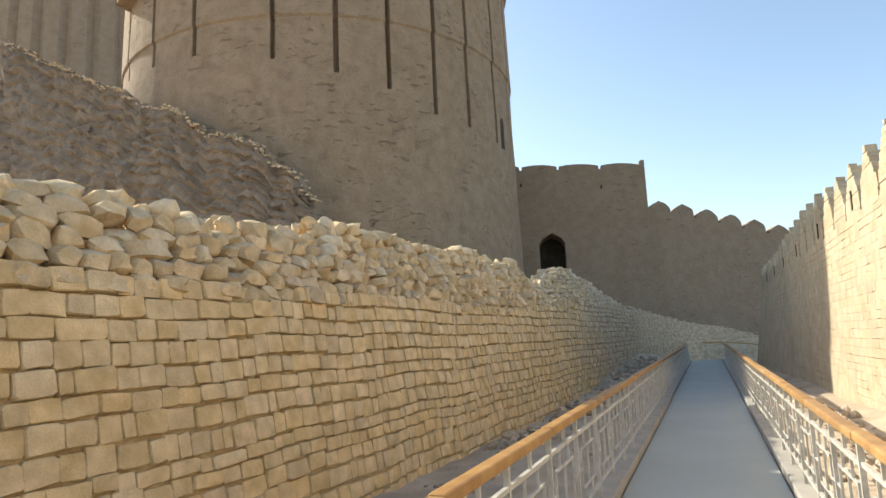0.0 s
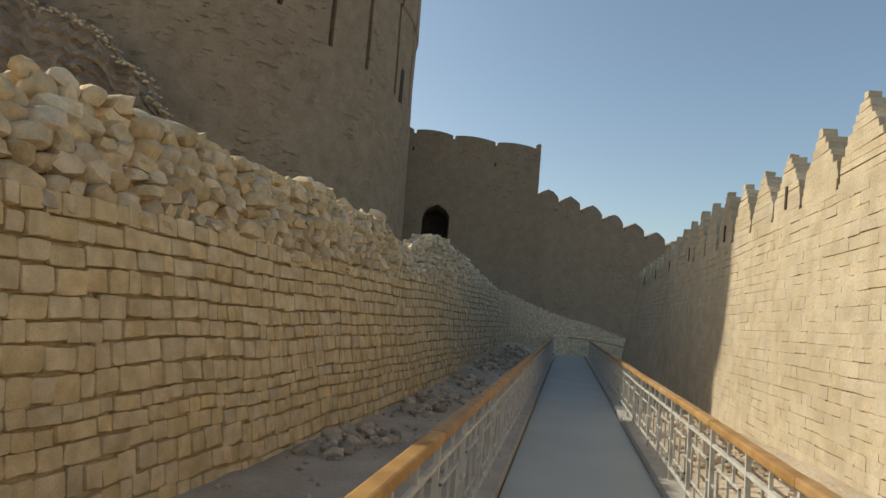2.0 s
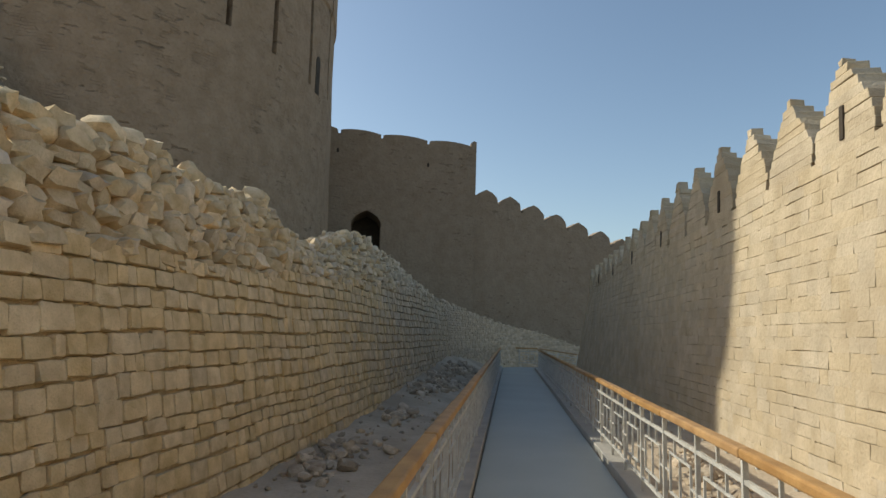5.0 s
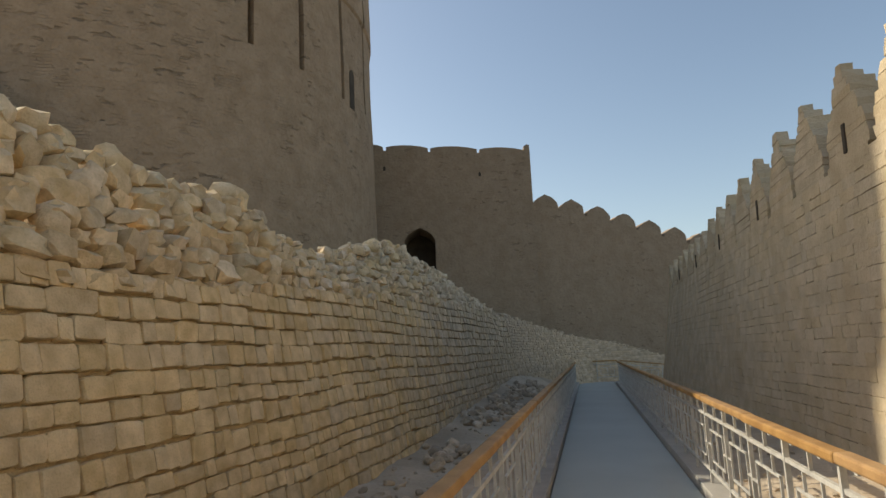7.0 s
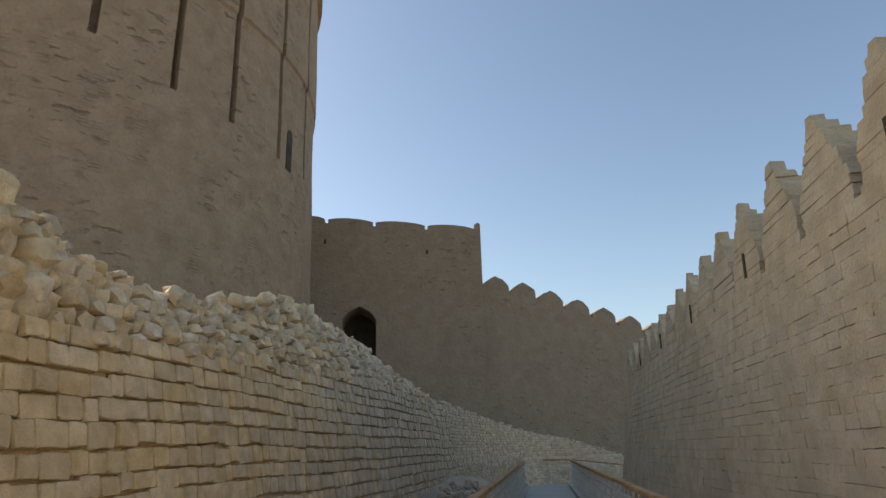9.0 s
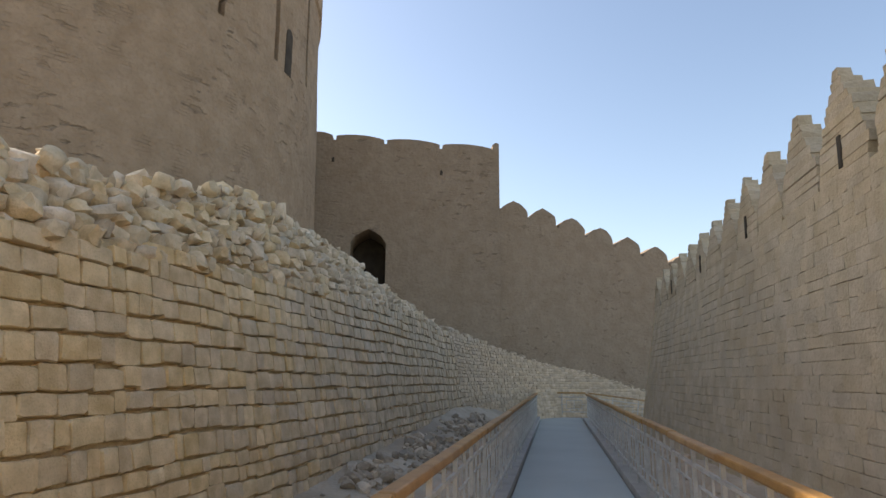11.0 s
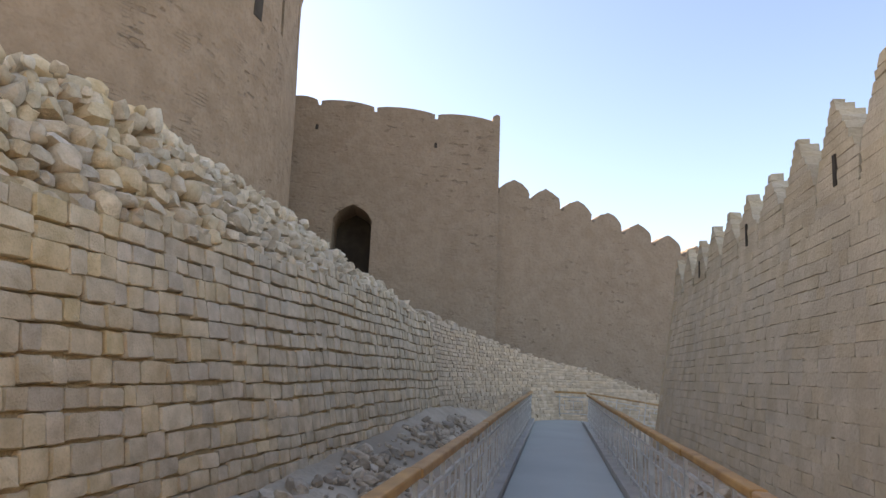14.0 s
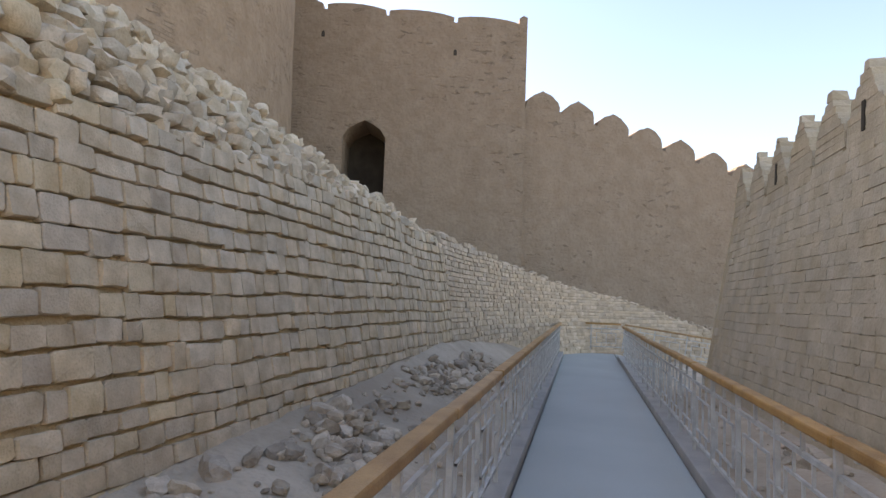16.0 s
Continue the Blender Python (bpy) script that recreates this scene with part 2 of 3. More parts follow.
def rock_shape(facets):
    """A broken stone about one unit across: a few flat breaks with worn arrises."""
    bm = bmesh.new()
    bmesh.ops.create_icosphere(bm, subdivisions=2, radius=1)
    cuts = []
    for ax in ((1, 0, 0), (-1, 0, 0), (0, 1, 0), (0, -1, 0), (0, 0, 1), (0, 0, -1)):
        q = Vector(ax) + Vector((rnd.uniform(-.25, .25), rnd.uniform(-.25, .25), rnd.uniform(-.25, .25)))
        cuts.append((q.normalized(), rnd.uniform(0.40, 0.48)))
    for _ in range(facets):
        q = Vector((rnd.uniform(-1, 1), rnd.uniform(-1, 1), rnd.uniform(-1, 1))).normalized()
        cuts.append((q, rnd.uniform(0.50, 0.64)))
    for v in bm.verts:
        u = v.co.normalized()
        v.co = u * (sum(max(0.0, q.dot(u) / d) ** 13 for q, d in cuts) ** (-1 / 13) + rnd.uniform(-.015, .015)) * 1.03
    bm.verts.index_update()
    out = np.array([v.co[:] for v in bm.verts]), [tuple(v.index for v in f.verts) for f in bm.faces]
    bm.free()
    return out


STONES = [stone_shape(False) for _ in range(28)]
BLOCKS = [stone_shape(True) for _ in range(20)]
ROCKS = [rock_shape(rnd.randrange(1, 5)) for _ in range(28)]


class Pile:
    """Gathers many pieces: some as objects of their own on shared meshes, the rest joined."""

    def __init__(self, shapes, mat, name, smooth=False):
        self.shapes, self.mat, self.name, self.smooth = shapes, mat, name, smooth
        self.v, self.f, self.n, self.single, self.meshes = [], [], 0, [], {}

    def add(self, k, m, alone=False):
        if alone:
            self.single.append((k, m))
            return
        vs, fs = self.shapes[k]
        a = np.array(m)
        self.v.append(vs @ a[:3, :3].T + a[:3, 3])
        self.f += [tuple(i + self.n for i in f) for f in fs]
        self.n += len(vs)

    def build(self, joined, parent, label=""):
        if self.v:
            ob = mesh_object(joined, np.concatenate(self.v).tolist(), self.f, self.mat, parent, self.smooth)
            if self.smooth:
                ob.data.set_sharp_from_angle(angle=radians(40))
            tagged(ob, label, "", "", "stuff")
        for k, m in self.single:
            if k not in self.meshes:
                vs, fs = self.shapes[k]
                me = bpy.data.meshes.new(self.name)
                me.from_pydata(vs.tolist(), [], fs)
                me.materials.append(self.mat)
                me.polygons.foreach_set("use_smooth", [self.smooth] * len(me.polygons))
                if self.smooth:
                    me.set_sharp_from_angle(angle=radians(40))
                self.meshes[k] = me
            ob = new(self.name, self.meshes[k])
            ob.parent = parent
            ob.matrix_basis = m


def thing(name, label, category, group="", kind="", loc=(0, 0, 0)):
    ob = new(name)
    ob.location = loc
    return tagged(ob, label, category, group, kind)


# ---- plan ----
BATTER = 0.17


def left_face(y, z):
    return -3.86 + 0.04 * y - BATTER * z


def lerp_table(y, rows):
    if y <= rows[0][0]:
        return rows[0][1]
    for (a, va), (b, vb) in zip(rows, rows[1:]):
        if y <= b:
            return va + (vb - va) * (y - a) / (b - a)
    return rows[-1][1]


def right_swell(y):
    return lerp_table(y, ((18, 0.0), (24, 0.45), (30, 1.0)))


def right_face(y, z):
    """Nearly plumb where the walkway begins; towards the far end its foot comes forward and the face leans back."""
    return 2.735 + 0.03 * (z - 3.5) - right_swell(y) * lerp_table(z, ((-0.6, 0.57), (3.5, 0.0)))


def right_slope(y, z):
    return right_face(y, z + 0.05) / 0.1 - right_face(y, z - 0.05) / 0.1


def left_foot(y):
    return lerp_table(y, ((8, -0.08), (14, -0.05), (19, 0.15), (22, 0.42), (25, 0.62), (30, 1.05), (36, 1.1)))


def left_courses(y):
    return lerp_table(y, ((6, 2.38), (13, 2.42), (17, 2.66), (21, 2.88), (24, 3.02), (27, 3.12), (29, 2.95), (31.5, 2.8)))


def left_crest(y):
    return lerp_table(y, ((5, 3.05), (7, 3.35), (12, 3.5), (14, 3.5), (15.0, 3.68), (15.5, 3.58), (16, 3.32), (17.5, 3.28), (18.5, 3.46), (19.3, 3.68), (20.5, 4.0), (21.5, 4.0), (23, 3.94), (25, 3.79), (26.5, 3.5), (29, 3.3), (31.5, 2.98)))


def right_foot(y):
    return lerp_table(y, ((8, 0.38), (11, 0.32), (14, 0.2), (34, 0.14)))


# the low wall that carries the bend on at the end of the left wall, and its crest and foot
BEND = [(-2.62, 31.0, 2.98, 1.0), (-2.35, 34.0, 2.9, 0.9), (-1.6, 37.5, 2.62, 0.7), (-0.3, 40.5, 2.2, 0.35), (1.4, 42.3, 1.85, 0.1), (3.8, 43.6, 1.1, -0.2), (7.5, 45.2, 0.2, -1.0)]
BEND_N = 60


def bend_at(q):
    """Foot line of the bend at q = 0 to 1: point, heading, crest and foot height, on a smooth curve through BEND."""
    g = min(max(q, 0.0), 0.9999) * (len(BEND) - 1)
    i = int(g)
    t = g - i
    p0, p1, p2, p3 = (np.array(BEND[min(max(i + k, 0), len(BEND) - 1)]) for k in (-1, 0, 1, 2))
    p = 0.5 * (2 * p1 + (p2 - p0) * t + (2 * p0 - 5 * p1 + 4 * p2 - p3) * t * t + (3 * p1 - p0 - 3 * p2 + p3) * t ** 3)
    d = 0.5 * ((p2 - p0) + 2 * (2 * p0 - 5 * p1 + 4 * p2 - p3) * t + 3 * (3 * p1 - p0 - 3 * p2 + p3) * t * t)
    return Vector((p[0], p[1], 0)), Vector((d[0], d[1], 0)).normalized(), p[2], p[3]


def bend_face(q, z, back=0.0):
    p, d, _, _ = bend_at(q)
    return p - Vector((d.y, -d.x, 0)) * (BATTER * z + back) + Vector((0, 0, z))


def ground_z(x, y):
    if y > 60 or y < -25 or x < -60 or x > 30:
        return -1.0
    z = 0.0
    if x < -0.9:
        f = left_foot(y)
        t = min(1.0, (-0.9 - x) / 2.3)
        z = -0.04 + (f + 0.04) * t ** 1.3
    elif x > 0.95:
        f = right_foot(y)
        z = -0.04 + (f + 0.04) * min(1.0, (x - 0.95) / 1.6) ** 0.8
    else:
        z = -0.12
    if y > 31 and x > -0.9:
        z -= 0.02 * (y - 31) + 0.12 * max(0, x - 1.0)
    if abs(x) > 0.95:
        z += 0.05 * wob(x, y, s=1.6) + 0.025 * wob(x, y, s=5.0)
    return z


# ---- ground ----
xs = sorted(set([-3000, -900, -300, -120, -60.01, -45, -32, -24, -18, -14, -11, -9, -7.5, -6.2] + [round(-5 + 0.16 * i, 2) for i in range(63)] + [5.6, 7, 9, 12, 16, 22, 30.01, 60, 150, 500, 3000]))
ys = sorted(set([-3000, -600, -150, -60, -25.01, -16, -10, -7, -5] + [round(-4 + 0.2 * i, 2) for i in range(240)] + [45, 47, 50, 55, 60.01, 90, 200, 700, 3000]))
gv = [(x, y, ground_z(x, y)) for y in ys for x in xs]
W = len(xs)
gf = [(j * W + i, j * W + i + 1, j * W + W + i + 1, j * W + W + i) for j in range(len(ys) - 1) for i in range(W - 1)]
ground = mesh_object("ground", gv, gf, M_DUST, None, True)
tagged(ground, "dry dusty beige earth between the fort walls", "ground", "", "structure")

# ---- walkway ----
PATH_END = 41.0
bm = box(-0.814, 0.814, -6, PATH_END, -0.3, 0.0, 0.008)
walkway = part("pavement", bm, M_PATH, None)
tagged(walkway, "smooth grey concrete walkway, straight and level", "walkway", "", "structure")
for side in (-1, 1):
    bm = box(min(side * 0.83, side * 1.06), max(side * 0.83, side * 1.06), -6, PATH_END - (0 if side < 0 else 1.9), -0.3, 0.10, 0.012)
    tagged(part("kerb", bm, M_KERB, None), "low raised concrete kerb along the walkway", "kerb", "", "structure")
# the second leg, which turns off past the end of the right wall
bm = box(0.84, 9.0, 39.2, 41.0, -0.3, 0.0)
for v in bm.verts:
    if v.co.x > 5:
        v.co.z -= 1.3
leg = part("pavement", bm, M_PATH, None)
tagged(leg, "grey concrete ramp sinking away behind the wall", "ramp", "", "structure")


# ---- walls ----
def skin(name, prof, mat, smooth=False):
    """A solid from rings of equal length, first ring to last, closed at both ends."""
    n = len(prof[0])
    v = [p for r in prof for p in r]
    f = [(a * n + k, a * n + (k + 1) % n, (a + 1) * n + (k + 1) % n, (a + 1) * n + k) for a in range(len(prof) - 1) for k in range(n)]
    f += [tuple(range(n))[::-1], tuple((len(prof) - 1) * n + k for k in range(n))]
    bm = bmesh.new()
    vs = [bm.verts.new(p) for p in v]
    for q in f:
        bm.faces.new([vs[i] for i in q])
    return part(name, bm, mat, None, smooth=smooth)


prof = []
for i in range(81):
    y = -8 + i * 0.5
    if y > 31.2:
        break
    h = left_courses(y) + 0.12
    prof.append([(left_face(y, -0.6) - 0.015, y, -0.6), (left_face(y, h) - 0.019, y, h - 0.2), (left_face(y, h) - 0.2, y, h - 0.14), (left_face(y, h) - 0.8, y, h + 0.3), (-7.0, y, h + 0.2), (-7.0, y, -0.6)])
wall_left = skin("wall_left", prof, M_MORTAR)
tagged(wall_left, "battered dry-laid retaining wall of squared yellow limestone with a crumbling rubble top", "stone wall", "", "structure")

prof = []
for i in range(89):
    y = -8 + i * 0.5
    if y > 32.6:
        break
    prof.append([(right_face(y, -0.6) + 0.018, y, -0.6), (right_face(y, 3.52) + 0.018, y, 3.52), (4.6, y, 3.52), (4.6, y, -1.6)])
wall_right = skin("wall_right", prof, M_PALE_MORTAR)
tagged(wall_right, "battered wall of pale squared limestone blocks below a crenellated parapet", "stone wall", "", "structure")

rings = []
for i in range(BEND_N + 1):
    q = i / BEND_N
    _, _, zt, zb = bend_at(q)
    rings.append([bend_face(q, zb - 1.0, 0.015), bend_face(q, zt - 0.06, 0.02), bend_face(q, zt + 0.02, 0.35), bend_face(q, zt - 0.1, 1.1), bend_face(q, zb - 1.0, 1.6)])
wall_bend = skin("wall_bend", rings, M_BEND)
tagged(wall_bend, "low pale stone retaining wall sinking away round the bend of the walkway", "stone wall", "", "structure")


# ---- round tower ----
TC, TR, TK, TOP = Vector((-21.85, 34.02)), 12.45, 0.0177, 25.0
SLOTS = [(-118, 16.5), (-103, 16.2), (-88.8, 16.0), (-69.3, 15.3), (-55.3, 14.6), (-43.2, 14.0), (-31, 13.1), (-20, 12.9), (-7, 12.7), (6, 13.0), (18, 13.0)]
ang = set([-200 + 2.5 * i for i in range(98)])
for a, _ in SLOTS:
    ang |= {a - 0.62, a - 0.52, a + 0.52, a + 0.62}
ang = sorted(ang)
zs = sorted(set([-1 + 1.0 * i for i in range(26)] + [z for _, z in SLOTS] + [z + 0.06 for _, z in SLOTS] + [17.45, 17.55, 20.7, 20.75, TOP]))
tv, tf = [], []
for z in zs:
    for a in ang:
        r = TR - TK * z + 0.05 * wob(a * 0.09, z * 0.35)
        if z > 17.5:
            r += 0.1
        for s, zb in SLOTS:
            if abs(a - s) < 0.6 and z > zb:
                r -= 0.5
        # added bulge that steps the edge of the tower's shadow on the right wall
        if -120 < a < -93.5 and z > 20.72:
            r += 0.75
        tv.append((TC.x + r * math.cos(radians(a)), TC.y + r * math.sin(radians(a)), z))
n = len(ang)
for j in range(len(zs) - 1):
    tf += [(j * n + i, j * n + i + 1, j * n + n + i + 1, j * n + n + i) for i in range(n - 1)]
    tf.append((j * n + n - 1, j * n, j * n + n, j * n + n + n - 1))
tf.append(tuple((len(zs) - 1) * n + i for i in range(n)))
tower = thing("tower", "huge round battered mud-brick bastion with narrow vertical slots near its top", "tower")
mesh_object("tower_wall", tv, tf, M_MUD, tower)
# parapet lip
bm = bmesh.new()
lip = []
for a in ang:
    c, s = math.cos(radians(a)), math.sin(radians(a))
    lip.append([bm.verts.new((TC.x + r * c, TC.y + r * s, z)) for r, z in ((11.9, TOP - 0.7), (12.35, TOP - 0.6), (12.35, TOP + 0.5), (11.7, TOP + 0.5), (11.7, TOP - 0.7))])
for p, q in zip(lip, lip[1:] + lip[:1]):
    for k in range(5):
        bm.faces.new((p[k], p[(k + 1) % 5], q[(k + 1) % 5], q[k]))
part("parapet", bm, M_MUD, tower)
# the window slit, its inner shade painted on a plug
a = radians(-3.0)
u, w = Vector((math.cos(a), math.sin(a), 0)), Vector((-math.sin(a), math.cos(a), 0))
base = Vector((TC.x, TC.y, 0)) + u * (TR - TK * 13.7)


def arch_outline(hw, h, n=7, point=0.35):
    pts = [(-hw, 0), (hw, 0), (hw, h - hw)]
    for k in range(1, n):
        t = k / n
        pts.append((hw * math.cos(t * math.pi / 2) if t < 1 else 0, h - hw + (hw + point * hw) * math.sin(t * math.pi / 2)))
    pts.append((0, h + point * hw))
    pts += [(-x, z) for x, z in pts[-2:2:-1]] + [(-hw, h - hw)]
    return pts


def arch_shade(name, centre, outward, along, hw, h, depth, parent, mat=None, proud=0.03):
    """Arched plug with a thin rim, coloured dark as the opening's inner shade."""
    bm = bmesh.new()
    pts = arch_outline(hw, h)
    up = Vector((0, 0, 1))
    fr = [bm.verts.new(centre + along * x + up * z + outward * proud) for x, z in pts]
    bk = [bm.verts.new(centre + along * x * 0.97 + up * z * 0.98 - outward * depth) for x, z in pts]
    bm.faces.new(fr)
    bm.faces.new(bk[::-1])
    for k in range(len(pts)):
        bm.faces.new((fr[k], fr[(k + 1) % len(pts)], bk[(k + 1) % len(pts)], bk[k]))
    return part(name, bm, mat or M_HOLE_SHADE, parent)


arch_shade("window", base + Vector((0, 0, 12.55)), u, w, 0.24, 1.75, 0.5, tower)

# ---- a second bastion further off and the eroded bank between ----
bastion = thing("bastion", "distant round mud-brick bastion with a pleated slotted top", "tower")
bv, bf = [], []
angs = [i * 3 for i in range(120)]
zz = [-1, 8, 16, 22, 24, 36]
for z in zz:
    for i, a in enumerate(angs):
        r = 11.0 - 0.03 * z - (0.45 if z > 22 and i % 4 == 0 else 0)
        bv.append((-55 + r * math.cos(radians(a)), 42 + r * math.sin(radians(a)), z))
for j in range(len(zz) - 1):
    bf += [(j * 120 + i, j * 120 + (i + 1) % 120, j * 120 + 120 + (i + 1) % 120, j * 120 + 120 + i) for i in range(120)]
bf.append(tuple(5 * 120 + i for i in range(120)))
mesh_object("tower_wall", bv, bf, M_FAR, bastion)

rows = []
for i in range(120):
    t = i / 119
    x = -14.5 - 19 * t
    zt = 9.0 + 9.9 * t + 0.5 * wob(x, 3, s=0.9) + 0.25 * wob(x, 9, s=3.1) - 1.2 * max(0, 1 - t * 25)
    y = 21.2 - 1.0 * t
    ring = []
    for k in range(100):
        q = k / 99
        ledge = (q * 24 + 0.8 * wob(x * 0.7, q * 5, 8.0)) % 1.0
        ring.append((x, y - 1.6 * (1 - q) + 0.3 * wob(x * 1.3, q * 9, 2.0) + 0.2 * ledge + 0.16 * wob(x * 0.5, q * 46, 5.0) + 0.12 * wob(x * 3.0, q * 30, 1.0), -1 + (zt + 1) * q ** 0.85))
    ring += [(x, y + 0.5, zt - 0.15), (x, y + 1.2, zt - 1.2), (x, y + 1.4, -1)]
    rows.append(ring)
bank = skin("bank", rows, M_RUIN, False)
tagged(bank, "eroded sloping mass of old mud brick beside the tower", "ruined wall")

# ---- far curtain wall ----
far = thing("curtain_wall", "tall shaded mud-plastered curtain wall with worn low parapet blocks", "fort wall")


def far_y(x):
    return 45.4 + 0.24 * x


def slab(name, pts, dirv, thick, mat, parent, label=""):
    """Solid from an outline of (s, z) along a line from origin with direction dirv, going back by thick."""
    o, d = dirv
    back = Vector((-d.y, d.x, 0))
    bm = bmesh.new()
    f = [bm.verts.new(o + d * s + Vector((0, 0, z))) for s, z in pts]
    b = [bm.verts.new(o + d * s + back * thick + Vector((0, 0, z))) for s, z in pts]
    bm.faces.new(f)
    bm.faces.new(b[::-1])
    for k in range(len(pts)):
        bm.faces.new((f[k], f[(k + 1) % len(pts)], b[(k + 1) % len(pts)], b[k]))
    return part(name, bm, mat, parent, label)


fd = Vector((1, 0.24, 0)).normalized()
fo = Vector((-16.0, far_y(-16.0), 0))
L = (-2.78 + 16.0) * math.hypot(1, 0.24)
top = lambda s: 14.05 - 0.062 * s
# door opening at s of x = -10.2 .. -8.45
k = math.hypot(1, 0.24)
d0, d1 = (-10.2 + 16) * k, (-8.45 + 16) * k
dm, dh = (d0 + d1) / 2, (d1 - d0) / 2
arch = [(dm - dh, 5.6), (dm - dh, 8.25), (dm - dh * 0.75, 8.62), (dm - dh * 0.35, 8.85), (dm, 9.0), (dm + dh * 0.35, 8.85), (dm + dh * 0.75, 8.62), (dm + dh, 8.25), (dm + dh, 5.6)]
slab("wall", [(0, -1), (d0, -1), (d0, 5.6)] + arch[1:5] + [(dm, top(dm)), (0, top(0))], (fo, fd), 3.0, M_FAR, far)
slab("wall", [(d1, -1), (L, -1), (L, top(L)), (dm, top(dm))] + arch[4:8] + [(d1, 5.6)], (fo, fd), 3.0, M_FAR, far)
slab("wall", [(d0, -1), (d1, -1), (d1, 5.6), (d0, 5.6)], (fo, fd), 3.0, M_FAR, far)
# slab closing the opening, coloured dark for the gloom beyond it
slab("doorway", [(d0 - 0.3, 5.0), (d1 + 0.3, 5.0), (d1 + 0.3, 9.4), (d0 - 0.3, 9.4)], (fo + Vector((-fd.y, fd.x, 0)) * 2.2, fd), 0.4, M_HOLE_SHADE, far, "empty arched doorway, its shaded inside painted dark")
for xa, xb in ((-15.6, -13.9), (-13.8, -12.6), (-12.5, -11.26), (-11.08, -8.66), (-8.52, -5.83), (-5.68, -3.1)):
    sa, sb = (xa + 16) * k, (xb + 16) * k
    pts = [(sa, top(sa) - 0.1), (sb, top(sb) - 0.1)] + [(sb + (sa - sb) * q, top(sb + (sa - sb) * q) + 0.12 + 0.26 * math.sin(math.pi * min(1, max(0, 0.04 + 0.92 * q))) ** 0.45) for q in (0, .06, .2, .4, .6, .8, .94, 1)]
    slab("parapet", pts, (fo + Vector((0, 0.004, 0)), fd), 0.8, M_FAR, far)
slab("post", [(L - 0.34, 12.9), (L, 12.9), (L, 13.75), (L - 0.17, 13.82), (L - 0.34, 13.7)], (fo + Vector((0, -0.01, 0)), fd), 0.5, M_FAR, far)
# drain holes, their shaded insides painted on small plugs
for xh, zh in ((-11.2, 12.64), (-5.74, 12.07)):
    s = (xh + 16) * k
    o = fo + fd * s + Vector((0, 0, zh - 0.12))
    arch_shade("drain_hole", o, Vector((fd.y, -fd.x, 0)), fd, 0.07, 0.24, 0.3, far, proud=0.012)

low = thing("curtain_wall", "shaded lower curtain wall topped with pointed rounded merlons", "fort wall")
ld = Vector((1, 0.42, 0)).normalized()
lo = Vector((-3.6, 47.3 - 0.42 * 3.6, 0))
kl = math.hypot(1, 0.42)
ltop = lambda s: 10.25 - 0.29 * (s / kl - 2.0) if s / kl > 2 else 10.25
slab("wall", [(0, -1), (22, -1), (22, ltop(22)), (2 * kl, ltop(2 * kl)), (0, ltop(0))], (lo, ld), 1.6, M_FAR, low)
for i in range(11):
    x = -2.16 + 1.55 * i
    s = (x + 3.6) * kl
    hw = 0.80 - 0.008 * i
    z0 = ltop(s) - 0.35
    pts = [(s - hw * 0.96, z0), (s + hw * 0.96, z0), (s + hw * 0.97, z0 + 0.5), (s + hw * 0.87, z0 + 0.74), (s + hw * 0.52, z0 + 0.98), (s + hw * 0.2, z0 + 1.1), (s, z0 + 1.18), (s - hw * 0.2, z0 + 1.1), (s - hw * 0.52, z0 + 0.99), (s - hw * 0.87, z0 + 0.76), (s - hw * 0.97, z0 + 0.52)]
    slab("merlon", [(p + rnd.uniform(-.03, .03), z + rnd.uniform(-.03, .03)) for p, z in pts], (lo + Vector((0, 0.006, 0)), ld), 0.9, M_FAR, low)

# ---- parapet of the right wall ----
tips = [14.68 - 1.21 * i for i in range(14, 0, -1)] + [14.68, 15.97, 17.28, 18.5, 19.8, 20.95, 22.05, 23.1, 24.15, 25.2, 26.25, 27.3, 28.4, 29.5, 30.7, 31.9]
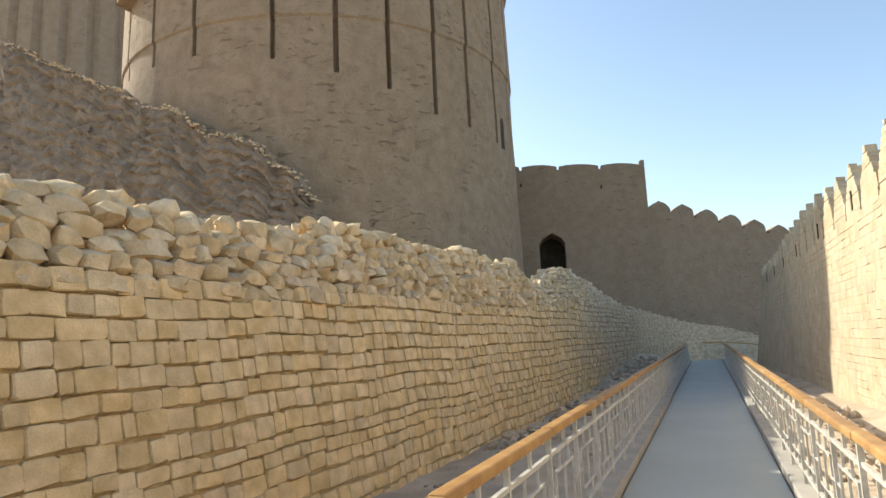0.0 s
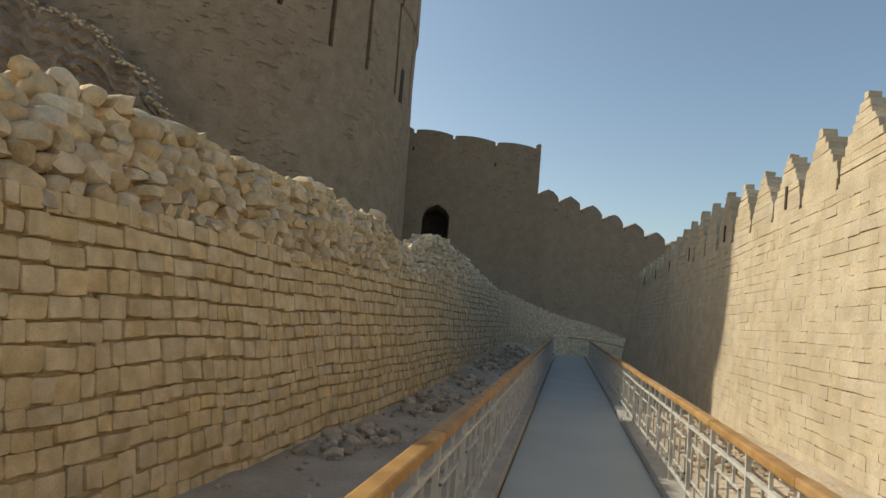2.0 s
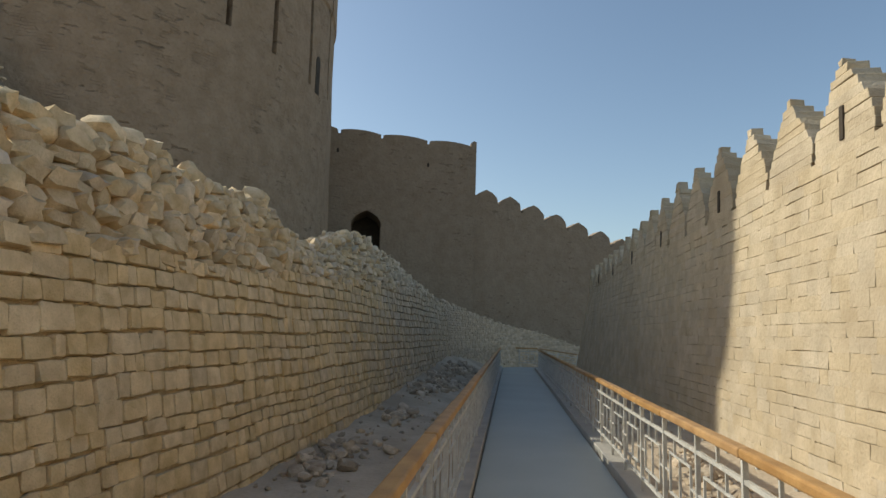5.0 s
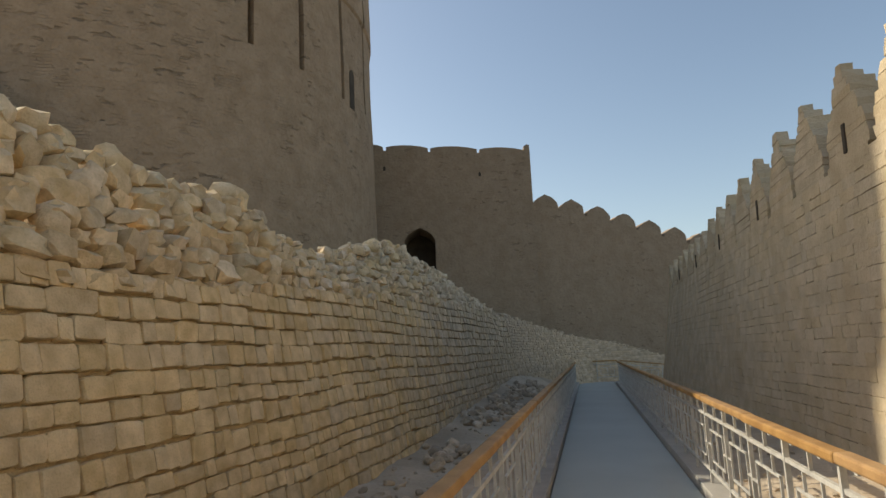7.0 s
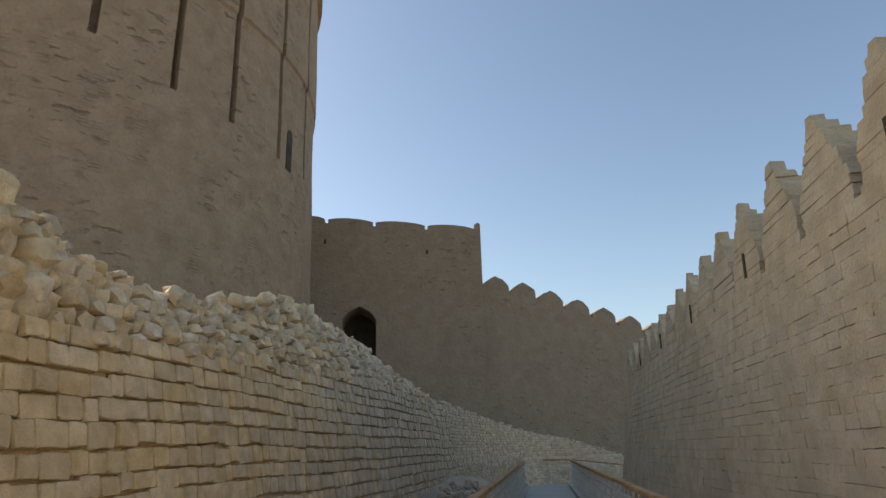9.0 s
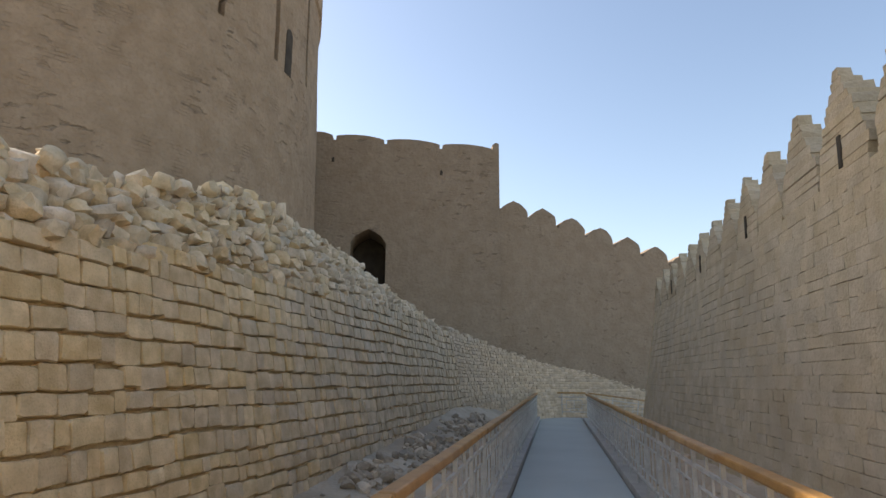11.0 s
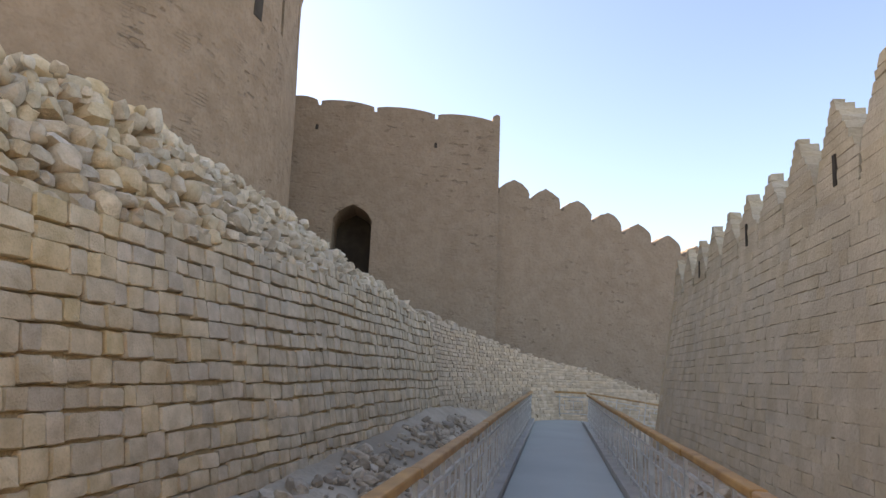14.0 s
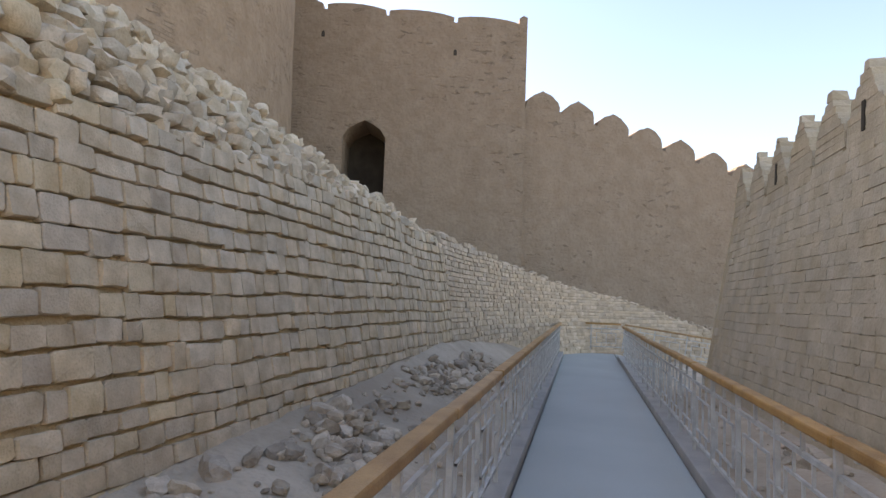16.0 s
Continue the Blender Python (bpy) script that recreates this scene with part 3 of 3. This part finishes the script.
for i, y in enumerate(tips):
    hw = 0.56 if y < 22 else 0.5
    zt = lerp_table(y, ((13.5, 4.46), (15, 4.56), (16.5, 4.72), (20, 4.7), (25, 4.45), (34, 4.4))) + rnd.uniform(-.05, .05)
    z0 = 3.5
    ob = thing("merlon", "pale limestone merlon with a stepped pointed top" if y < 15 else "shaded limestone merlon with a stepped pointed top", "merlon", "merlons on the limestone wall")
    zm = zt - z0
    # thin courses, each stepped in a little from the one below
    steps, zc = [], z0
    while zc < zt - 0.02:
        p = (zc + 0.05 - z0) / zm
        steps.append((zc, hw if p < 0.36 else hw * (1 - 0.9 * (p - 0.36) / 0.64)))
        zc += rnd.uniform(0.085, 0.125)
    steps.append((zt + 0.03, hw * 0.08))
    for (za, wa), (zb, wb) in zip(steps, steps[1:]):
        jx, jy = rnd.uniform(-.003, .003), rnd.uniform(-.025, .025)
        bm = box(0, 0.62, -wa, wa, za, zb + 0.002)
        for v in bm.verts:
            f = (v.co.z - za) / max(0.01, zb - za)
            v.co.y = v.co.y * (1 + (wb / wa - 1) * f * 0.35) + jy + y
            p = max(0.0, (za - z0) / zm - 0.35) / 0.65
            v.co.x *= 1 - 0.84 * p
            v.co.x += right_face(y, v.co.z) + jx - 0.004
            v.co += Vector((rnd.uniform(-.006, .006), rnd.uniform(-.024, .024), rnd.uniform(-.01, .01)))
        bmesh.ops.bevel(bm, geom=bm.edges[:], offset=0.004, segments=1, affect="EDGES")
        part("course", bm, M_BLOCK, ob)
    # loophole: a bar slightly proud of the face, dark colour for its shade
    if i % 3 == 0:
        bm = box(0, 0.1, -0.035, 0.035, 0, 0.34)
        for v in bm.verts:
            v.co.y += y
            v.co.z += z0 + 0.16
            v.co.x += right_face(y, v.co.z) - 0.022
        part("loophole", bm, M_HOLE_SHADE, ob, "narrow loophole, its inner shade painted dark")

# ---- railings ----
MOD = 2.0


def railing_panel():
    r = thing("railing", "white painted steel railing panel with geometric fretwork and varnished timber handrail", "railing", "railing panels along the walkway")
    top_rail = part("handrail", box(-0.048, 0.048, 0, MOD - 0.004, 0.935, 0.998, 0.016), M_WOOD, r, "flat rounded timber handrail with worn varnish")
    for y in (0.26, 0.76, 1.26, 1.76):
        part("bracket", box(-0.03, 0.03, y - 0.02, y + 0.02, 0.922, 0.937), M_STEEL, top_rail)
    for z in (0.80, 0.19):
        part("rail", box(-0.014, 0.014, 0, MOD - 0.003, z - 0.014, z + 0.014), M_STEEL, r)
    for y in (0.02, 1.0):
        part("post" if y < 0.1 else "baluster", box(-0.017, 0.017, y - 0.017, y + 0.017, 0.06, 0.93), M_STEEL, r)
    for y in (0.52, 1.5):
        part("baluster", box(-0.011, 0.011, y - 0.011, y + 0.011, 0.815, 0.93), M_STEEL, r)
    # fretwork: one hung frame in each bay
    for y0, y1 in ((0.037, 0.983), (1.017, 2.0)):
        c = (y0 + y1) / 2
        for a, b, z0, z1 in ((c - 0.33, c - 0.312, 0.31, 0.66), (c + 0.312, c + 0.33, 0.31, 0.66), (c - 0.33, c + 0.33, 0.642, 0.66), (c - 0.33, c + 0.33, 0.31, 0.328), (c - 0.17, c - 0.154, 0.66, 0.787), (c + 0.154, c + 0.17, 0.66, 0.787), (c - 0.17, c - 0.154, 0.204, 0.31), (c + 0.154, c + 0.17, 0.204, 0.31), (y0, c - 0.33, 0.48, 0.496), (c + 0.33, y1, 0.48, 0.496), (c - 0.009, c + 0.009, 0.328, 0.642)):
            part("fret_bar", box(-0.009, 0.009, a, b, z0, z1), M_STEEL, r)
    return r


panel = railing_panel()
panel.matrix_basis = pose(-0.95, -4.0, 0.04)
count = 0
for side in (-1, 1):
    y = -4.0
    while y < PATH_END - MOD - (1.6 if side > 0 else 0):
        if count:
            copy_thing(panel, pose(side * 0.95, y, 0.04 + rnd.uniform(-.006, .006), 0, 0, rnd.uniform(-.25, .25)))
        count += 1
        y += MOD
for i in range(4):
    copy_thing(panel, pose(-0.95 + i * MOD, 41.05, 0.04 - 0.25 * max(0, i - 1), -7 if i > 0 else 0, 0, -90))

# ---- coursed stones, rubble and debris ----
def frame_left(y, z):
    return pose(left_face(y, z), y, z) @ Matrix.Rotation(-math.atan(BATTER), 4, "Y")


def frame_right(y, z):
    turn = math.atan((right_face(y + 0.1, z) - right_face(y - 0.1, z)) / 0.2)
    return pose(right_face(y, z), y, z) @ Matrix.Rotation(math.pi - turn, 4, "Z") @ Matrix.Rotation(-math.atan(right_slope(y, z)), 4, "Y")


def lay(pick, place, ya, yb, z_lo, z_hi, height, width, proud, gap, alone, waves, upright, limit=300):
    """Courses of pieces from ya to yb; upright: share of the gap that the upright joints keep."""
    z, single = -0.35, 0
    while z < 4.2:
        h = rnd.uniform(*height)
        y = ya + rnd.uniform(-0.3, 0)
        while y < yb:
            w = rnd.uniform(*width) * (1.35 if rnd.random() < 0.12 else 1)
            zc = z + h / 2 + waves * (wob(y, z * 0.5, s=0.6) + 0.45 * wob(y, z, s=2.3) + rnd.uniform(-.16, .16) * (waves > 0.03))
            if zc + h / 2 < z_hi(y) and zc > z_lo(y) - 0.25:
                g = gap * rnd.uniform(0.7, 1.5)
                hh = (h - g) * rnd.uniform(0.84, 1.03) if waves > 0.03 else h - (g if rnd.random() < 0.6 or wob(y, z, s=0.8) < 0.1 else rnd.uniform(0.005, 0.017))
                m = place(y + w / 2, zc) @ pose(0, 0, 0, rnd.uniform(-2.4, 2.4) * (waves > 0.03) + rnd.uniform(-0.5, 0.5), 0, 0) @ Matrix.Diagonal((rnd.uniform(*proud), w - g * upright, hh, 1))
                lone = alone(y, zc) and single < limit
                single += lone
                pile = pick(y)
                pile.add(rnd.randrange(len(pile.shapes)), m, lone)
            y += w
        z += h


def greyness(y):
    """How grey the stones are, which grows along the wall."""
    return lerp_table(y, ((15, 0.05), (18, 0.25), (20, 0.5), (22, 0.8), (24, 1.1)))


hues = [Pile(STONES, mat, "stone") for mat in (M_STONE, M_TAN_STONE, M_GREY_STONE)]
lay(lambda y: hues[min(2, max(0, int(3 * (greyness(y) + rnd.uniform(-.25, .25)))))], frame_left, -6, 31.1, left_foot, left_courses, (0.135, 0.215), (0.11, 0.34), (0.006, 0.032), 0.007, lambda y, z: 14.6 < y < 20.5 and z > 0.1, 0.05, 0.25)
for pile, words in zip(hues, ("weathered yellow limestone courses with open joints", "tan limestone stones among the courses", "dusty greyish limestone courses")):
    pile.build("coursed_stones", wall_left, words)

blocks = Pile(BLOCKS, M_BLOCK, "block")
lay(lambda y: blocks, frame_right, -6, 31.9, right_foot, lambda y: 3.6, (0.125, 0.175), (0.17, 0.42), (0.003, 0.0075), 0.0006, lambda y, z: 11.2 < y < 15.8 and z > 0.4, 0.021, 1.0)
blocks.build("coursed_blocks", wall_right, "pale squared limestone courses with thin joints")

# the bend, in thin flat courses
bend = Pile(STONES, M_BEND, "stone")
length = sum((bend_at((i + 1) / 200)[0] - bend_at(i / 200)[0]).length for i in range(200))
z = -1.6
while z < 3.1:
    h = rnd.uniform(0.085, 0.135)
    at = rnd.uniform(0, 0.3)
    while at < length:
        w = rnd.uniform(0.17, 0.44)
        q = (at + w / 2) / length
        p, d, zt, zb = bend_at(q)
        zc = z + h / 2 + 0.03 * wob(at, z, s=0.7)
        if zb - 0.3 < zc < zt - 0.03 + 0.05 * wob(at, 3, s=1.5):
            m = Matrix.Translation(bend_face(q, zc)) @ Matrix.Rotation(math.atan2(-d.x, d.y), 4, "Z") @ Matrix.Rotation(-math.atan(BATTER), 4, "Y") @ pose(0, 0, 0, rnd.uniform(-2, 2)) @ Matrix.Diagonal((rnd.uniform(.006, .035), w - 0.008, (h - 0.006) * rnd.uniform(.85, 1.02), 1))
            bend.add(rnd.randrange(28), m, len(bend.single) < 295 and 35 < p.y < 42)
        at += w
    z += h
bend.build("coursed_stones", wall_bend, "pale dusty thin stone courses")
bend_top = Pile(ROCKS, M_BEND, "rubble_stone")
for i in range(420):
    q = rnd.random() ** 1.2
    _, _, zt, _ = bend_at(q)
    sz = rnd.uniform(0.08, 0.22)
    bend_top.add(rnd.randrange(28), Matrix.Translation(bend_face(q, zt + rnd.uniform(-.07, .05), rnd.uniform(0.05, 0.7))) @ pose(0, 0, 0, rnd.uniform(-25, 25), rnd.uniform(-25, 25), rnd.uniform(0, 360)) @ Matrix.Diagonal((sz * 1.3, sz, sz * 0.6, 1)))
bend_top.build("rubble", wall_bend, "loose pale stones on the low wall")

ridge = Pile(ROCKS, M_GREY_RUBBLE, "stone")
for i in range(650):
    r = rows[min(119, int(rnd.random() ** 1.3 * 119))]
    x, y, z = r[99]
    s = rnd.uniform(0.05, 0.14)
    ridge.add(rnd.randrange(28), pose(x + rnd.uniform(-.1, .1), y + rnd.uniform(-0.35, 0.35), z - 0.1 * s - 0.1, rnd.uniform(-25, 25), rnd.uniform(-25, 25), rnd.uniform(0, 360)) @ Matrix.Diagonal((s * 1.3, s, s * 0.7, 1)))
ridge.build("rubble", bank, "loose pale stones along the ridge")

# crumbling crest of the left wall
crest, grey_crest = Pile(ROCKS, M_RUBBLE, "rubble_stone", True), Pile(ROCKS, M_GREY_RUBBLE, "rubble_stone", True)
single = 0
lift = 0.0
while lift < 1.4:
    y = -6.0 + rnd.uniform(0, .2)
    while y < 31.1:
        z0, z1 = left_courses(y) - 0.2, left_crest(y) - 0.1 + 0.13 * wob(y, 1, s=1.7) + 0.10 * wob(y, 4, s=4.0)
        big = 1.0 if y < 15 else 0.72
        w = rnd.uniform(0.17, 0.38) * big
        h = rnd.uniform(0.13, 0.22) * (1.0 if y < 15 else 0.85)
        z = z0 + lift
        if z < z1:
            t = lift / max(0.2, z1 - z0)
            back = 0.03 + (0.30 if y < 15 else 0.55) * t ** 1.3 + rnd.uniform(-0.05, 0.05)
            tilt = 8 + 22 * t
            m = pose(left_face(y, z) - back - 0.10, y + w / 2, z + h / 2, rnd.uniform(-tilt, tilt), rnd.uniform(-tilt, tilt), rnd.uniform(-tilt, tilt)) @ Matrix.Diagonal((rnd.uniform(0.22, 0.36), w * rnd.uniform(.88, 1.12), h * rnd.uniform(1.0, 1.25), 1))
            lone = 14.5 < y < 20.5 and single < 290
            single += lone
            (grey_crest if rnd.random() < greyness(y) else crest).add(rnd.randrange(28), m, lone)
        y += w * rnd.uniform(0.92, 1.12)
    lift += 0.15
y = -6.0
while y < 31.1:
    z1 = left_crest(y) + 0.1 * wob(y, 1, s=1.7)
    for q in range(3):
        s = rnd.uniform(0.06, 0.2)
        (grey_crest if rnd.random() < greyness(y) + 0.2 else crest).add(rnd.randrange(28), pose(left_face(y, z1) - rnd.uniform(0.35, 1.2), y + rnd.uniform(-.1, .1), z1 - 0.1 + rnd.uniform(-.08, .08), rnd.uniform(0, 90), rnd.uniform(0, 90), rnd.uniform(0, 360)) @ Matrix.Diagonal((s, s * 1.2, s * 0.8, 1)))
    y += rnd.uniform(0.1, 0.18)
crest.build("rubble", wall_left, "loose crumbling rubble along the wall top")
grey_crest.build("rubble", wall_left, "paler grey broken stones along the wall top")

# fallen stones on the ground
heaps = [(-2.75, 14.5, 0.7), (-2.9, 10.5, 0.6), (-2.6, 18.2, 0.5), (-2.55, 21.6, 0.5), (-2.4, 24.4, 0.75), (-2.1, 23.6, 0.4), (-2.3, 27.6, 0.7), (-2.0, 29.8, 0.7), (1.9, 14.0, 0.5), (1.9, 11.5, 0.8), (1.8, 8.0, 0.8), (2.0, 26.0, 0.3)]
debris = thing("fallen_stones", "scattered broken stones fallen on the dusty ground", "rubble", "", "stuff")
fallen = Pile(ROCKS, M_DEBRIS, "fallen_stone")
for hx, hy, r in heaps:
    for i in range(int(130 * r)):
        x, y = hx + rnd.gauss(0, 0.33) * r, hy + rnd.gauss(0, 0.95) * r
        if x < left_face(y, 0.2) + 0.1 or abs(x) < 1.25 or x > 2.15:
            continue
        s = rnd.choice((0.04, 0.06, 0.08, 0.1, 0.13, 0.17)) * rnd.uniform(.8, 1.2)
        fallen.add(rnd.randrange(28), pose(x, y, ground_z(x, y) + s * 0.22, rnd.uniform(-40, 40), rnd.uniform(-40, 40), rnd.uniform(0, 360)) @ Matrix.Diagonal((s * 1.3, s, s * 0.75, 1)))
for i in range(500):
    y = rnd.uniform(4, 32)
    x = rnd.uniform(left_face(y, 0.1) + 0.1, -1.25) if rnd.random() < 0.6 else rnd.uniform(1.25, 2.2)
    s = rnd.uniform(0.02, 0.07)
    fallen.add(rnd.randrange(28), pose(x, y, ground_z(x, y) + s * 0.2, rnd.uniform(-40, 40), rnd.uniform(-40, 40), rnd.uniform(0, 360)) @ Matrix.Diagonal((s * 1.3, s, s * 0.75, 1)))
fallen.build("rubble", debris)
